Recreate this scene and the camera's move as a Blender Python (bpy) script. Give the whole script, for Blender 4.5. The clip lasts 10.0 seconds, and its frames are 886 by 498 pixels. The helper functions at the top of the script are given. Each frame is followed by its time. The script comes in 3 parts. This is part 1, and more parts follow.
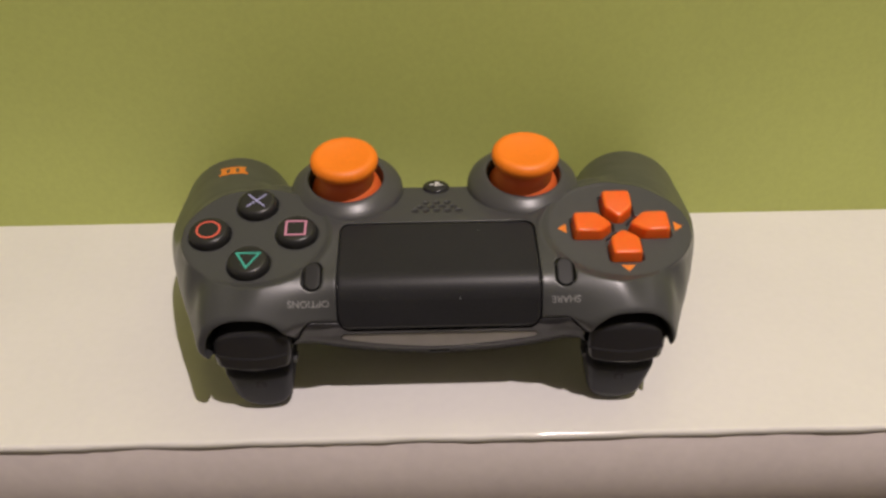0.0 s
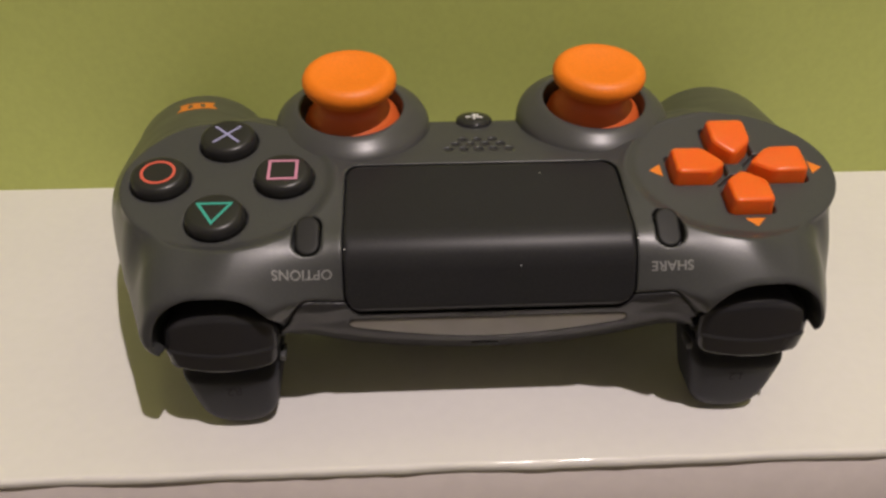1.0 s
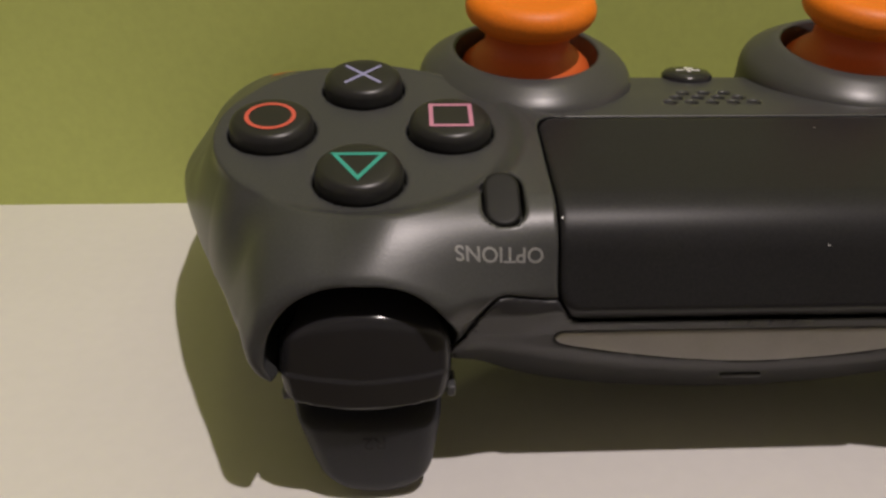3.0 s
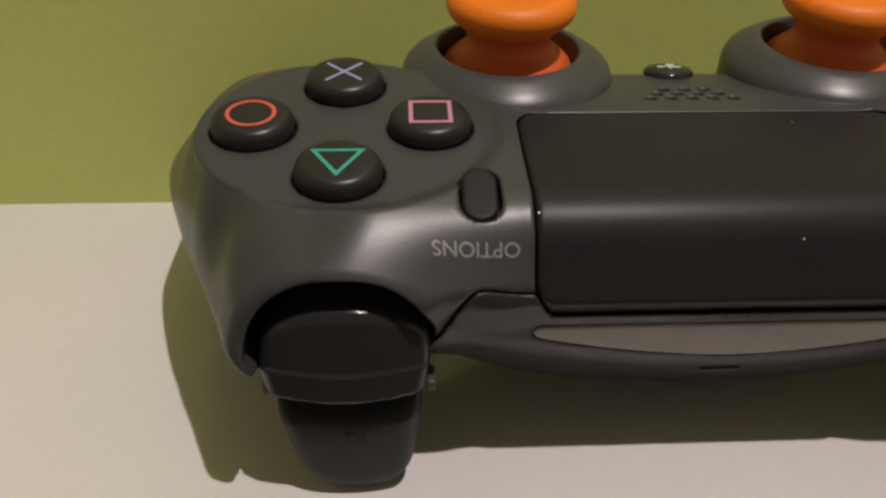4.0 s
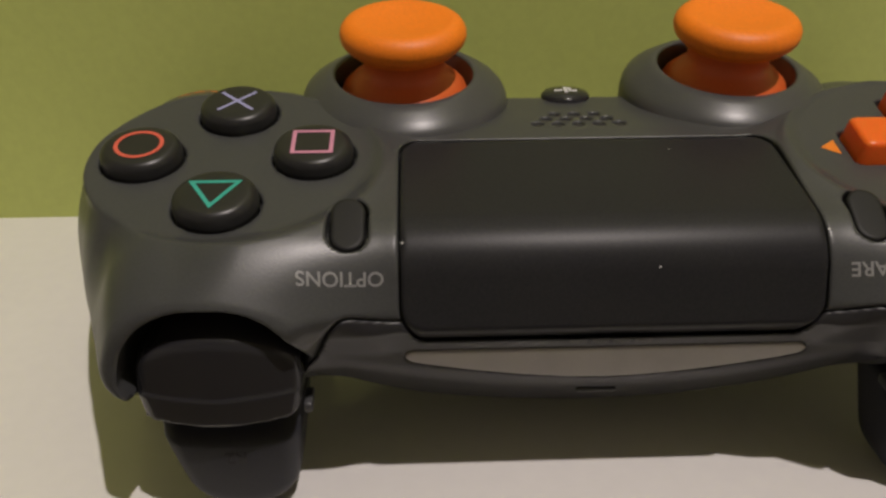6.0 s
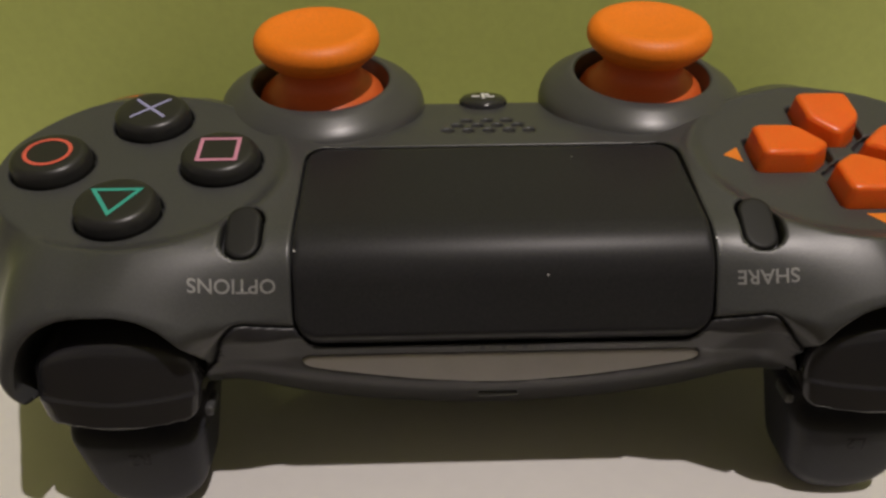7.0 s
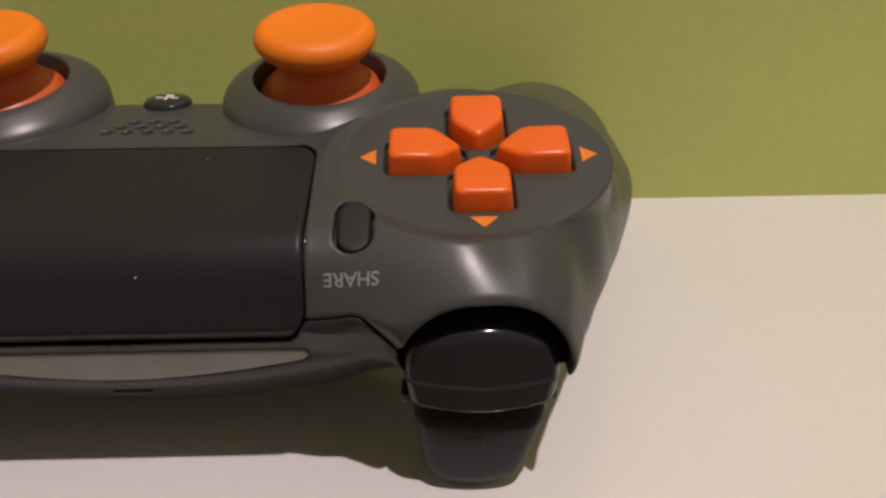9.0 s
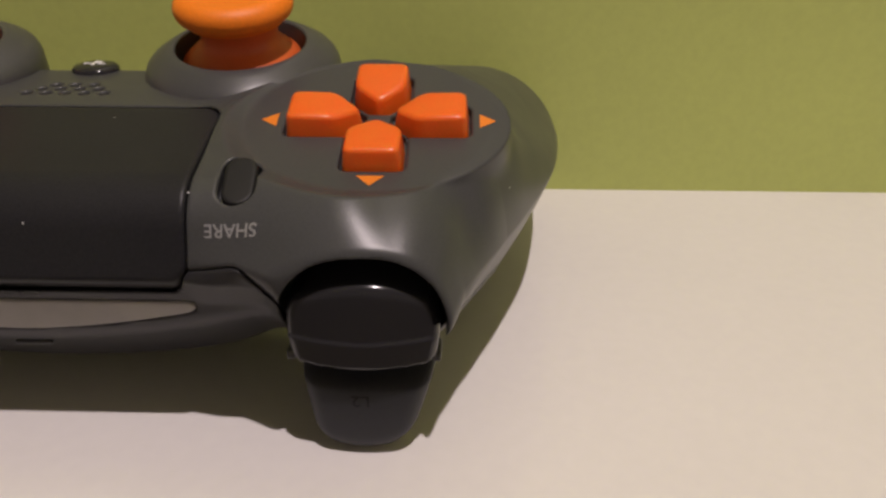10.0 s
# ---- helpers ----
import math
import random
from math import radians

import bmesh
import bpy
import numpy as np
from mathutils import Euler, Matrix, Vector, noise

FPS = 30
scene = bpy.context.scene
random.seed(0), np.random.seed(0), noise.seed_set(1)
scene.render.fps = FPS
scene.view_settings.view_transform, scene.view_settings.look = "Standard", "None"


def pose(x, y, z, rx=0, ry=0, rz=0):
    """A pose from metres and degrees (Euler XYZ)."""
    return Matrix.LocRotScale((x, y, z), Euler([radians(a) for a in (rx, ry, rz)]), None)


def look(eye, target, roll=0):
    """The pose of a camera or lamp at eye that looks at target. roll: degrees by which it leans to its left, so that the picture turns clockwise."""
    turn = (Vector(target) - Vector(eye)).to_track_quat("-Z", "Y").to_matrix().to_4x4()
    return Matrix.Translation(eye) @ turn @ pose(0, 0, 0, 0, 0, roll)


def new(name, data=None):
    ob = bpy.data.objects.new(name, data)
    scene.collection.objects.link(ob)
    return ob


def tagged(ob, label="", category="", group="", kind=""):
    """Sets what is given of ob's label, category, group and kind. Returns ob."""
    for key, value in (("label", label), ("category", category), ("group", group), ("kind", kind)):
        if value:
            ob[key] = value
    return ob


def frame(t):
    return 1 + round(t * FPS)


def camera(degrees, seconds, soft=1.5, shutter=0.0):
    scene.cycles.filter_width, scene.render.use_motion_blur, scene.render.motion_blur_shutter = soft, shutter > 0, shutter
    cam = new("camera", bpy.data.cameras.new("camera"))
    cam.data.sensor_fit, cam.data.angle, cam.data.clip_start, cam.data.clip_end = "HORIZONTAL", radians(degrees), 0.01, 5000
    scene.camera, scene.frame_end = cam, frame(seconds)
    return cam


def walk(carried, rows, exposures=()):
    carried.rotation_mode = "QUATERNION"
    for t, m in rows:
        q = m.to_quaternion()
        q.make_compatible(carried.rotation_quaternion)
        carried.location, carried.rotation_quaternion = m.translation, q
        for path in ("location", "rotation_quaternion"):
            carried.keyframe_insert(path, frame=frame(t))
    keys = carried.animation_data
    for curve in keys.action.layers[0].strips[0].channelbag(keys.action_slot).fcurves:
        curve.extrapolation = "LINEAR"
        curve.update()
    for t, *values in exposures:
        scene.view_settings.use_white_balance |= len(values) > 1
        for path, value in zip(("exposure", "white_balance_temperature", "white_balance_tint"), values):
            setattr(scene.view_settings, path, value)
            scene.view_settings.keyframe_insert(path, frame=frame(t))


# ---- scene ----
cam = camera(54.58, 10.0, soft=2.7)
PATH = [
    (0, -0.00312, -0.20992, 0.18615, -1.275, -34.476, -0.433),
    (0.5, -0.00510, -0.17926, 0.16054, -1.653, -34.743, -0.661),
    (1, -0.01620, -0.15625, 0.13507, -2.899, -33.939, 0.161),
    (1.5, -0.02944, -0.14013, 0.11388, -3.017, -29.813, 0.586),
    (2, -0.04765, -0.12296, 0.09727, -3.090, -28.214, 0.489),
    (2.5, -0.04895, -0.11558, 0.08914, -3.094, -27.261, 0.786),
    (4, -0.04560, -0.11715, 0.08820, -3.049, -27.057, 0.523),
    (4.5, -0.04325, -0.11555, 0.08822, -3.568, -27.229, 0.812),
    (5, -0.03745, -0.11616, 0.09080, -3.629, -27.306, 0.679),
    (5.5, -0.03216, -0.11796, 0.09274, -2.799, -27.439, 0.191),
    (7, -0.01068, -0.12061, 0.09703, -1.372, -28.063, -0.392),
    (7.5, -0.00064, -0.12092, 0.09755, -1.424, -28.515, -0.324),
    (8, 0.01342, -0.12088, 0.09884, -1.486, -28.601, -0.456),
    (8.5, 0.03255, -0.12211, 0.10126, -1.447, -28.689, -0.532),
    (9, 0.04610, -0.12276, 0.09964, -1.008, -28.958, -0.540),
    (9.5, 0.05993, -0.12401, 0.09850, 0.238, -29.354, -0.516),
    (10, 0.06810, -0.12778, 0.09257, 1.749, -27.725, -0.103),
]


def seen_from(x, y, z, yaw, pitch, roll):
    a, b = radians(yaw), radians(pitch)
    way = Vector((-math.sin(a) * math.cos(b), math.cos(a) * math.cos(b), math.sin(b)))
    return look((x, y, z), Vector((x, y, z)) + way, roll)


EXPOSURES = [(0, -0.10, 6500, 15), (1, -0.16, 6500, 14), (2.5, -0.32, 6500, 12), (4.5, -0.34, 6500, 12), (5.5, -0.33, 6500, 10), (7, -0.46, 6500, 9), (7.5, -0.46, 6500, 9),
             (8.5, -0.32, 6500, 15), (9, -0.27, 6500, 18), (10, -0.27, 6500, 19)]
walk(cam, [(row[0], seen_from(*row[1:])) for row in PATH], EXPOSURES)

# ---- light ----
world = bpy.data.worlds.new("world")
scene.world = world
world.use_nodes = True
world.node_tree.nodes["Background"].inputs[0].default_value = (1.0, 0.86, 0.72, 1)
world.node_tree.nodes["Background"].inputs[1].default_value = 0.02

LAMP = (0.25, -0.43, 1.30)
bulb = bpy.data.lights.new("ceiling_spot_light", "SPOT")
bulb.spot_size, bulb.spot_blend = radians(179), 0.1
bulb.energy, bulb.color, bulb.shadow_soft_size = 60.0, (1.0, 0.885, 0.85), 0.012
new("ceiling_spot_light", bulb).matrix_world = pose(*LAMP)


# ---- materials ----
def material(name, colour, rough=0.5, metal=0.0, grain=0.0, grain_size=0.0004, vary=0.08, vary_size=0.02, bump=0.0, bump_size=0.0005,
             coat=0.0, spec=0.5, rough_vary=0.0, depth=0.0):
    """Plain surface with colour variation at two scales, uneven gloss and fine relief; sizes in metres."""
    m = bpy.data.materials.new(name)
    m.use_nodes = True
    nt = m.node_tree
    b = nt.nodes["Principled BSDF"]
    b.inputs["Roughness"].default_value, b.inputs["Metallic"].default_value = rough, metal
    b.inputs["Coat Weight"].default_value, b.inputs["Coat Roughness"].default_value = coat, 0.12
    b.inputs["Specular IOR Level"].default_value = spec
    if depth:
        b.inputs["Subsurface Weight"].default_value, b.inputs["Subsurface Scale"].default_value = 0.6, depth
        b.inputs["Subsurface Radius"].default_value = (1.0, 0.45, 0.2)
    co = nt.nodes.new("ShaderNodeTexCoord")

    def noise_at(size, detail=3.0):
        n = nt.nodes.new("ShaderNodeTexNoise")
        n.inputs["Scale"].default_value, n.inputs["Detail"].default_value = 1.0 / size, detail
        nt.links.new(co.outputs["Object"], n.inputs["Vector"])
        return n.outputs["Fac"]

    def mapped(fac, lo, hi):
        r = nt.nodes.new("ShaderNodeMapRange")
        r.inputs[1].default_value, r.inputs[2].default_value = 0.3, 0.7
        r.inputs[3].default_value, r.inputs[4].default_value = lo, hi
        nt.links.new(fac, r.inputs[0])
        return r.outputs[0]

    def times(a, c):
        k = nt.nodes.new("ShaderNodeMath")
        k.operation = "MULTIPLY"
        nt.links.new(a, k.inputs[0]), nt.links.new(c, k.inputs[1])
        return k.outputs[0]

    f = times(mapped(noise_at(vary_size), 1 - vary, 1 + vary), mapped(noise_at(grain_size), 1 - grain, 1 + grain))
    mix = nt.nodes.new("ShaderNodeVectorMath")
    mix.operation = "SCALE"
    mix.inputs[0].default_value = colour
    nt.links.new(f, mix.inputs["Scale"])
    nt.links.new(mix.outputs[0], b.inputs["Base Color"])
    if rough_vary:
        nt.links.new(mapped(noise_at(vary_size * 0.6), rough - rough_vary, rough + rough_vary), b.inputs["Roughness"])
    if bump:
        n = nt.nodes.new("ShaderNodeBump")
        n.inputs["Strength"].default_value, n.inputs["Distance"].default_value = 1.0, bump
        nt.links.new(noise_at(bump_size, 2.0), n.inputs["Height"])
        nt.links.new(n.outputs[0], b.inputs["Normal"])
    return m


GREEN = material("green_wall_paint", (0.49, 0.55, 0.155), 0.55, grain=0.03, grain_size=0.002, vary=0.05, vary_size=0.15, bump=0.00008, bump_size=0.004)
SHELF = material("white_gloss_laminate", (0.80, 0.78, 0.75), 0.10, grain=0.012, grain_size=0.003, vary=0.02, vary_size=0.06, bump=0.00002, bump_size=0.012, rough_vary=0.04)
# White laminate as on top, with the upright face's shade and pink cast in its colour.
FRONT = material("shaded_white_grained_laminate", (0.55, 0.495, 0.47), 0.5, grain=0.03, grain_size=0.004, vary=0.03, vary_size=0.03, bump=0.00004, bump_size=0.003)
CREAM = material("pale_room_paint", (0.76, 0.72, 0.68), 0.8, grain=0.02, grain_size=0.01, vary=0.03, vary_size=0.5)
STONE = material("grey_room_paint", (0.60, 0.59, 0.58), 0.8, grain=0.02, grain_size=0.01, vary=0.03, vary_size=0.5)
OAK = material("wooden_floor", (0.36, 0.31, 0.27), 0.5, grain=0.1, grain_size=0.01, vary=0.1, vary_size=0.3)
GREY = material("grey_satin_plastic", (0.060, 0.062, 0.063), 0.335, spec=0.42, grain=0.10, grain_size=0.0003, vary=0.04, vary_size=0.02, bump=0.00001, bump_size=0.0003, rough_vary=0.03)
COLLAR = material("grey_smooth_plastic", (0.066, 0.067, 0.068), 0.34, grain=0.05, vary=0.04, bump=0.000006, bump_size=0.0004)
PAD = material("black_textured_plastic", (0.023, 0.023, 0.025), 0.36, spec=0.16, grain=0.15, grain_size=0.0004, vary=0.06, bump=0.000008, bump_size=0.0003)
BEZEL = material("dark_grey_plastic", (0.025, 0.025, 0.028), 0.42, grain=0.1, vary=0.05, bump=0.000015)
BLACK = material("black_gloss_plastic", (0.024, 0.024, 0.027), 0.14, vary=0.05, spec=0.42)
KEY = material("black_satin_plastic", (0.023, 0.023, 0.023), 0.34, spec=0.4, grain=0.05, vary=0.05)
MENU = material("black_dull_plastic", (0.017, 0.017, 0.017), 0.48, spec=0.22, grain=0.06, vary=0.05)
TRIGGER = material("black_matte_plastic", (0.027, 0.028, 0.034), 0.48, grain=0.1, vary=0.06, bump=0.00001, spec=0.3)
DARK = material("dark_inside", (0.030, 0.029, 0.029), 0.7, vary=0.02)
ORANGE = material("orange_plastic", (0.96, 0.165, 0.016), 0.30, depth=0.0016, grain=0.04, vary=0.03, bump=0.000008, bump_size=0.0005)
# Duller copy of the orange: the shadow round the stem is in its colour.
STEM = material("shaded_orange_plastic", (0.74, 0.135, 0.030), 0.36, grain=0.04, vary=0.04, bump=0.000008)
RUBBER = material("orange_rubber", (0.97, 0.235, 0.009), 0.50, grain=0.06, grain_size=0.0005, vary=0.04, bump=0.00003, bump_size=0.0004)
PRINT = material("orange_print", (0.85, 0.24, 0.02), 0.4, grain=0.05, vary=0.04)
LETTER = material("grey_print", (0.26, 0.26, 0.26), 0.4, vary=0.05)
FAINT = material("dark_print", (0.075, 0.072, 0.07), 0.35, vary=0.05)
DIFFUSER = material("milky_light_diffuser", (0.46, 0.44, 0.44), 0.45, grain=0.03, vary=0.06, vary_size=0.006)
WHITE = material("white_print", (0.75, 0.75, 0.75), 0.3, vary=0.03)
BLUE = material("lavender_print", (0.36, 0.36, 0.62), 0.3, vary=0.03)
RED = material("red_print", (0.75, 0.13, 0.09), 0.3, vary=0.03)
PINK = material("pink_print", (0.66, 0.28, 0.42), 0.3, vary=0.03)
TEAL = material("teal_print", (0.05, 0.42, 0.34), 0.3, vary=0.03)


# ---- mesh helpers ----
def smooth(me):
    me.polygons.foreach_set("use_smooth", [True] * len(me.polygons))
    return me


def link(name, me, mat, parent=None, label="", m=None):
    me.materials.append(mat)
    ob = new(name, me)
    if m is not None:
        ob.matrix_basis = m
    if parent is not None:
        ob.parent = parent
    if label:
        ob["label"] = label
    return ob


def part(name, bm, mat, parent, label="", m=None, soft=True):
    me = bpy.data.meshes.new(name)
    bm.normal_update()
    bm.to_mesh(me)
    bm.free()
    if soft:
        smooth(me)
    return link(name, me, mat, parent, label, m)


def lathe(profile, n=64, sx=1.0, sy=1.0):
    """A turned form from (radius, height) pairs, from the bottom's axis to the top's."""
    bm = bmesh.new()
    rings = []
    for r, h in profile:
        if r < 1e-7:
            rings.append([bm.verts.new((0, 0, h))])
        else:
            rings.append([bm.verts.new((sx * r * math.cos(2 * math.pi * i / n), sy * r * math.sin(2 * math.pi * i / n), h)) for i in range(n)])
    for a, b in zip(rings, rings[1:]):
        for i in range(n):
            j = (i + 1) % n
            if len(a) == 1 and len(b) > 1:
                bm.faces.new((a[0], b[j], b[i]))
            elif len(b) == 1 and len(a) > 1:
                bm.faces.new((a[i], a[j], b[0]))
            elif len(a) > 1:
                bm.faces.new((a[i], a[j], b[j], b[i]))
    return bm


def arc(cr, ch, r, a0, a1, n=8):
    """Points of a circle round (cr, ch) for lathe(), from angle a0 to a1 in degrees."""
    return [(cr + r * math.cos(radians(a0 + (a1 - a0) * i / n)), ch + r * math.sin(radians(a0 + (a1 - a0) * i / n))) for i in range(n + 1)]


def box(lo, hi, bevel=0.0, segments=2):
    bm = bmesh.new()
    bmesh.ops.create_cube(bm, size=1.0)
    for v in bm.verts:
        v.co = [lo[i] + (v.co[i] + 0.5) * (hi[i] - lo[i]) for i in range(3)]
    if bevel:
        bmesh.ops.bevel(bm, geom=bm.edges[:], offset=bevel, segments=segments, profile=0.5, affect="EDGES")
    return bm


# ---- rounded forms as distance fields ----
def smin(a, b, k):
    h = np.clip(0.5 + 0.5 * (b - a) / k, 0, 1)
    return b + (a - b) * h - k * h * (1 - h)


def smax(a, b, k):
    return -smin(-a, -b, k)


def rbox(x, y, z, hx, hy, hz, r):
    """Distance to a box of those half sizes with edges rounded by r."""
    qx, qy, qz = np.abs(x) - hx + r, np.abs(y) - hy + r, np.abs(z) - hz + r
    out = np.sqrt(np.maximum(qx, 0) ** 2 + np.maximum(qy, 0) ** 2 + np.maximum(qz, 0) ** 2)
    return out + np.minimum(np.maximum(qx, np.maximum(qy, qz)), 0) - r


def rrect(u, v, hu, hv, r):
    qu, qv = np.abs(u) - hu + r, np.abs(v) - hv + r
    return np.hypot(np.maximum(qu, 0), np.maximum(qv, 0)) + np.minimum(np.maximum(qu, qv), 0) - r


def cone_capsule(x, y, z, a, b, ra, rb):
    d = [b[i] - a[i] for i in range(3)]
    p = [x - a[0], y - a[1], z - a[2]]
    t = np.clip((p[0] * d[0] + p[1] * d[1] + p[2] * d[2]) / (d[0] ** 2 + d[1] ** 2 + d[2] ** 2), 0, 1)
    return np.sqrt((p[0] - t * d[0]) ** 2 + (p[1] - t * d[1]) ** 2 + (p[2] - t * d[2]) ** 2) - (ra + (rb - ra) * t)


def field_mesh(name, f, lo, hi, h):
    """A mesh of the surface where f is zero, from a grid of step h, drawn tight onto the surface."""
    ax = [np.arange(lo[i], hi[i] + h, h, dtype=np.float32) for i in range(3)]
    F = np.concatenate([f(c[:, None, None], ax[1][None, :, None], ax[2][None, None, :]).astype(np.float32) for c in np.array_split(ax[0], max(1, len(ax[0]) // 24))])
    F[F == 0] = 1e-9
    S = F < 0
    nx, ny, nz = F.shape
    c = np.zeros((nx - 1, ny - 1, nz - 1), np.int8)
    corners = [(i, j, k) for i in (0, 1) for j in (0, 1) for k in (0, 1)]
    for i, j, k in corners:
        c += S[i:nx - 1 + i, j:ny - 1 + j, k:nz - 1 + k]
    cells = np.argwhere((c > 0) & (c < 8))
    ident = np.full(c.shape, -1, np.int32)
    ident[tuple(cells.T)] = np.arange(len(cells))
    val = {q: F[cells[:, 0] + q[0], cells[:, 1] + q[1], cells[:, 2] + q[2]] for q in corners}
    acc, cnt = np.zeros((len(cells), 3)), np.zeros(len(cells))
    for a in corners:
        for axis in range(3):
            if a[axis]:
                continue
            b = tuple(1 if i == axis else a[i] for i in range(3))
            va, vb = val[a], val[b]
            cross = (va < 0) != (vb < 0)
            t = np.where(cross, va / np.where(cross, va - vb, 1), 0)
            p = np.tile(np.array(a, float), (len(cells), 1))
            p[:, axis] += t
            acc += p * cross[:, None]
            cnt += cross
    V = np.array([lo[0], lo[1], lo[2]]) + (cells + acc / cnt[:, None]) * h
    e = h * 0.3
    for _ in range(3):
        x, y, z = V.T
        g = np.stack([f(x + e, y, z) - f(x - e, y, z), f(x, y + e, z) - f(x, y - e, z), f(x, y, z + e) - f(x, y, z - e)], 1) / (2 * e)
        d = f(x, y, z)
        step = -(d / np.maximum((g ** 2).sum(1), 0.25))[:, None] * g
        V = V + np.clip(step, -0.4 * h, 0.4 * h)
    quads = []
    for axis in range(3):
        u, v = [(1, 2), (2, 0), (0, 1)][axis]
        sl0, sl1 = [slice(1, -1)] * 3, [slice(1, -1)] * 3
        sl0[axis], sl1[axis] = slice(0, -1), slice(1, None)
        A, B = S[tuple(sl0)], S[tuple(sl1)]
        for flip, where in ((False, A & ~B), (True, ~A & B)):
            q = np.argwhere(where)
            if not len(q):
                continue
            off = [1, 1, 1]
            off[axis] = 0
            q = q + np.array(off)
            ids = []
            for du, dv in ((-1, -1), (0, -1), (0, 0), (-1, 0)):
                w = q.copy()
                w[:, u] += du
                w[:, v] += dv
                ids.append(ident[tuple(w.T)])
            ids = np.stack(ids[::-1] if flip else ids, 1)
            quads.append(ids)
    Q = np.concatenate(quads)
    Q = Q[(Q >= 0).all(1)]
    me = bpy.data.meshes.new(name)
    me.vertices.add(len(V))
    me.vertices.foreach_set("co", V.astype(np.float32).ravel())
    me.loops.add(Q.size)
    me.loops.foreach_set("vertex_index", Q.astype(np.int32).ravel())
    me.polygons.add(len(Q))
    me.polygons.foreach_set("loop_start", np.arange(0, Q.size, 4, dtype=np.int32))
    me.polygons.foreach_set("loop_total", np.full(len(Q), 4, np.int32))
    me.update(calc_edges=True)
    me.validate()
    return smooth(me)


# ---- setting: green wall, white shelf, plain room ----
WALL_Y, SHELF_FRONT, SHELF_T = 0.0833, -0.0350, 0.050
FLOOR_Z, CEIL_Z = -1.0, 1.42


def structure(name, bm, mat, label, category):
    ob = part(name, bm, mat, None, label, soft=False)
    return tagged(ob, label, category, kind="structure")


structure("wall_north", box((-2.1, WALL_Y, FLOOR_Z - 0.05), (2.1, WALL_Y + 0.12, CEIL_Z + 0.05)), GREEN, "olive green painted plain wall behind the white shelf", "wall")
structure("wall_south", box((-2.0, -3.12, FLOOR_Z), (2.0, -3.0, CEIL_Z)), STONE, "plain pale grey painted wall of the room", "wall")
structure("wall_east", box((2.0, -3.12, FLOOR_Z), (2.12, WALL_Y + 0.12, CEIL_Z)), CREAM, "plain pale painted side wall", "wall")
structure("wall_west", box((-2.12, -3.12, FLOOR_Z), (-2.0, WALL_Y + 0.12, CEIL_Z)), CREAM, "plain pale painted side wall", "wall")
structure("floor", box((-2.12, -3.12, FLOOR_Z - 0.1), (2.12, WALL_Y + 0.12, FLOOR_Z)), OAK, "brown wooden room floor below the shelf", "floor")
structure("ceiling", box((-2.12, -3.12, CEIL_Z), (2.12, WALL_Y + 0.12, CEIL_Z + 0.1)), CREAM, "plain pale painted room ceiling", "ceiling")
shelf = new("wall_shelf")
tagged(shelf, "glossy white laminate wall shelf with a rounded front edge", "shelf")


def painted_board(x0, x1, y0, y1, low, high, r, step):
    """A board whose front lip is rounded and uneven, as under thick gloss paint."""
    bm = bmesh.new()
    section = [(y1, low), (y1 - 0.001, low), (y0 + 4 * r, low), (y0 + r, low)] + [(y0 + r - r * math.sin(a), low + r - r * math.cos(a)) for a in (0.3, 0.6, 0.9, 1.2, 1.5)]
    section += [(y0 + r - r * math.cos(a), high - r + r * math.sin(a)) for a in (0.1, 0.3, 0.5, 0.7, 0.9, 1.1, 1.3, 1.5)] + [(y0 + r, high), (y0 + 3 * r, high), (y0 + 4 * r, high), (y0 + 5 * r, high), (y1 - 0.001, high), (y1 - 0.0005, high), (y1, high)]
    rows = []
    n = round((x1 - x0) / step)
    for i in range(n + 1):
        x = x0 + (x1 - x0) * i / n
        row = []
        for y, z in section:
            near = max(0.0, 1 - (y - y0) / (2.6 * r))
            push = 0.00030 * noise.noise((x * 55, z * 120, 2.0)) + 0.00014 * noise.noise((x * 190, z * 300, 5.0))
            row.append(bm.verts.new((x, y + push * near, z + (0.00032 * noise.noise((x * 60, 9.0, 1.0)) * near if y < y0 + 2.9 * r else 0.0))))
        rows.append(row)
    for a, c in zip(rows, rows[1:]):
        for j in range(len(section)):
            k = (j + 1) % len(section)
            bm.faces.new((a[j], c[j], c[k], a[k]))
    bm.faces.new(rows[0][::-1]), bm.faces.new(rows[-1])
    bmesh.ops.recalc_face_normals(bm, faces=bm.faces[:])
    return bm


part("top_board", painted_board(-0.60, 0.60, SHELF_FRONT - 0.0004, WALL_Y + 0.012, -0.0026, 0.0, 0.0011, 0.0012), SHELF, shelf, "glossy white board with an uneven rounded lip")
# Front and bottom boards are white too; their darker tone is painted shade.
part("front_board", box((-0.599, SHELF_FRONT + 0.0001, -SHELF_T), (0.599, SHELF_FRONT + 0.016, -0.0014), 0.0, 2), FRONT, shelf, "white front board with its pinkish grey shade in the colour")
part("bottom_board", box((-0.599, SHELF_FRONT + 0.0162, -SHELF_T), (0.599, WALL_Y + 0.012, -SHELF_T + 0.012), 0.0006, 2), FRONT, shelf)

# ---- game controller ----
STEP = 0.00036
ISLAND = (0.0540, 0.0015, 0.0474)
TILT = radians(14.0)
CT, ST = math.cos(TILT), math.sin(TILT)


def island_frame(x, y, z):
    """Coordinates of a button island: across, up its slope, and out of its face."""
    dy, dz = y - ISLAND[1], z - ISLAND[2]
    return np.abs(x) - ISLAND[0], dy * CT + dz * ST, dz * CT - dy * ST


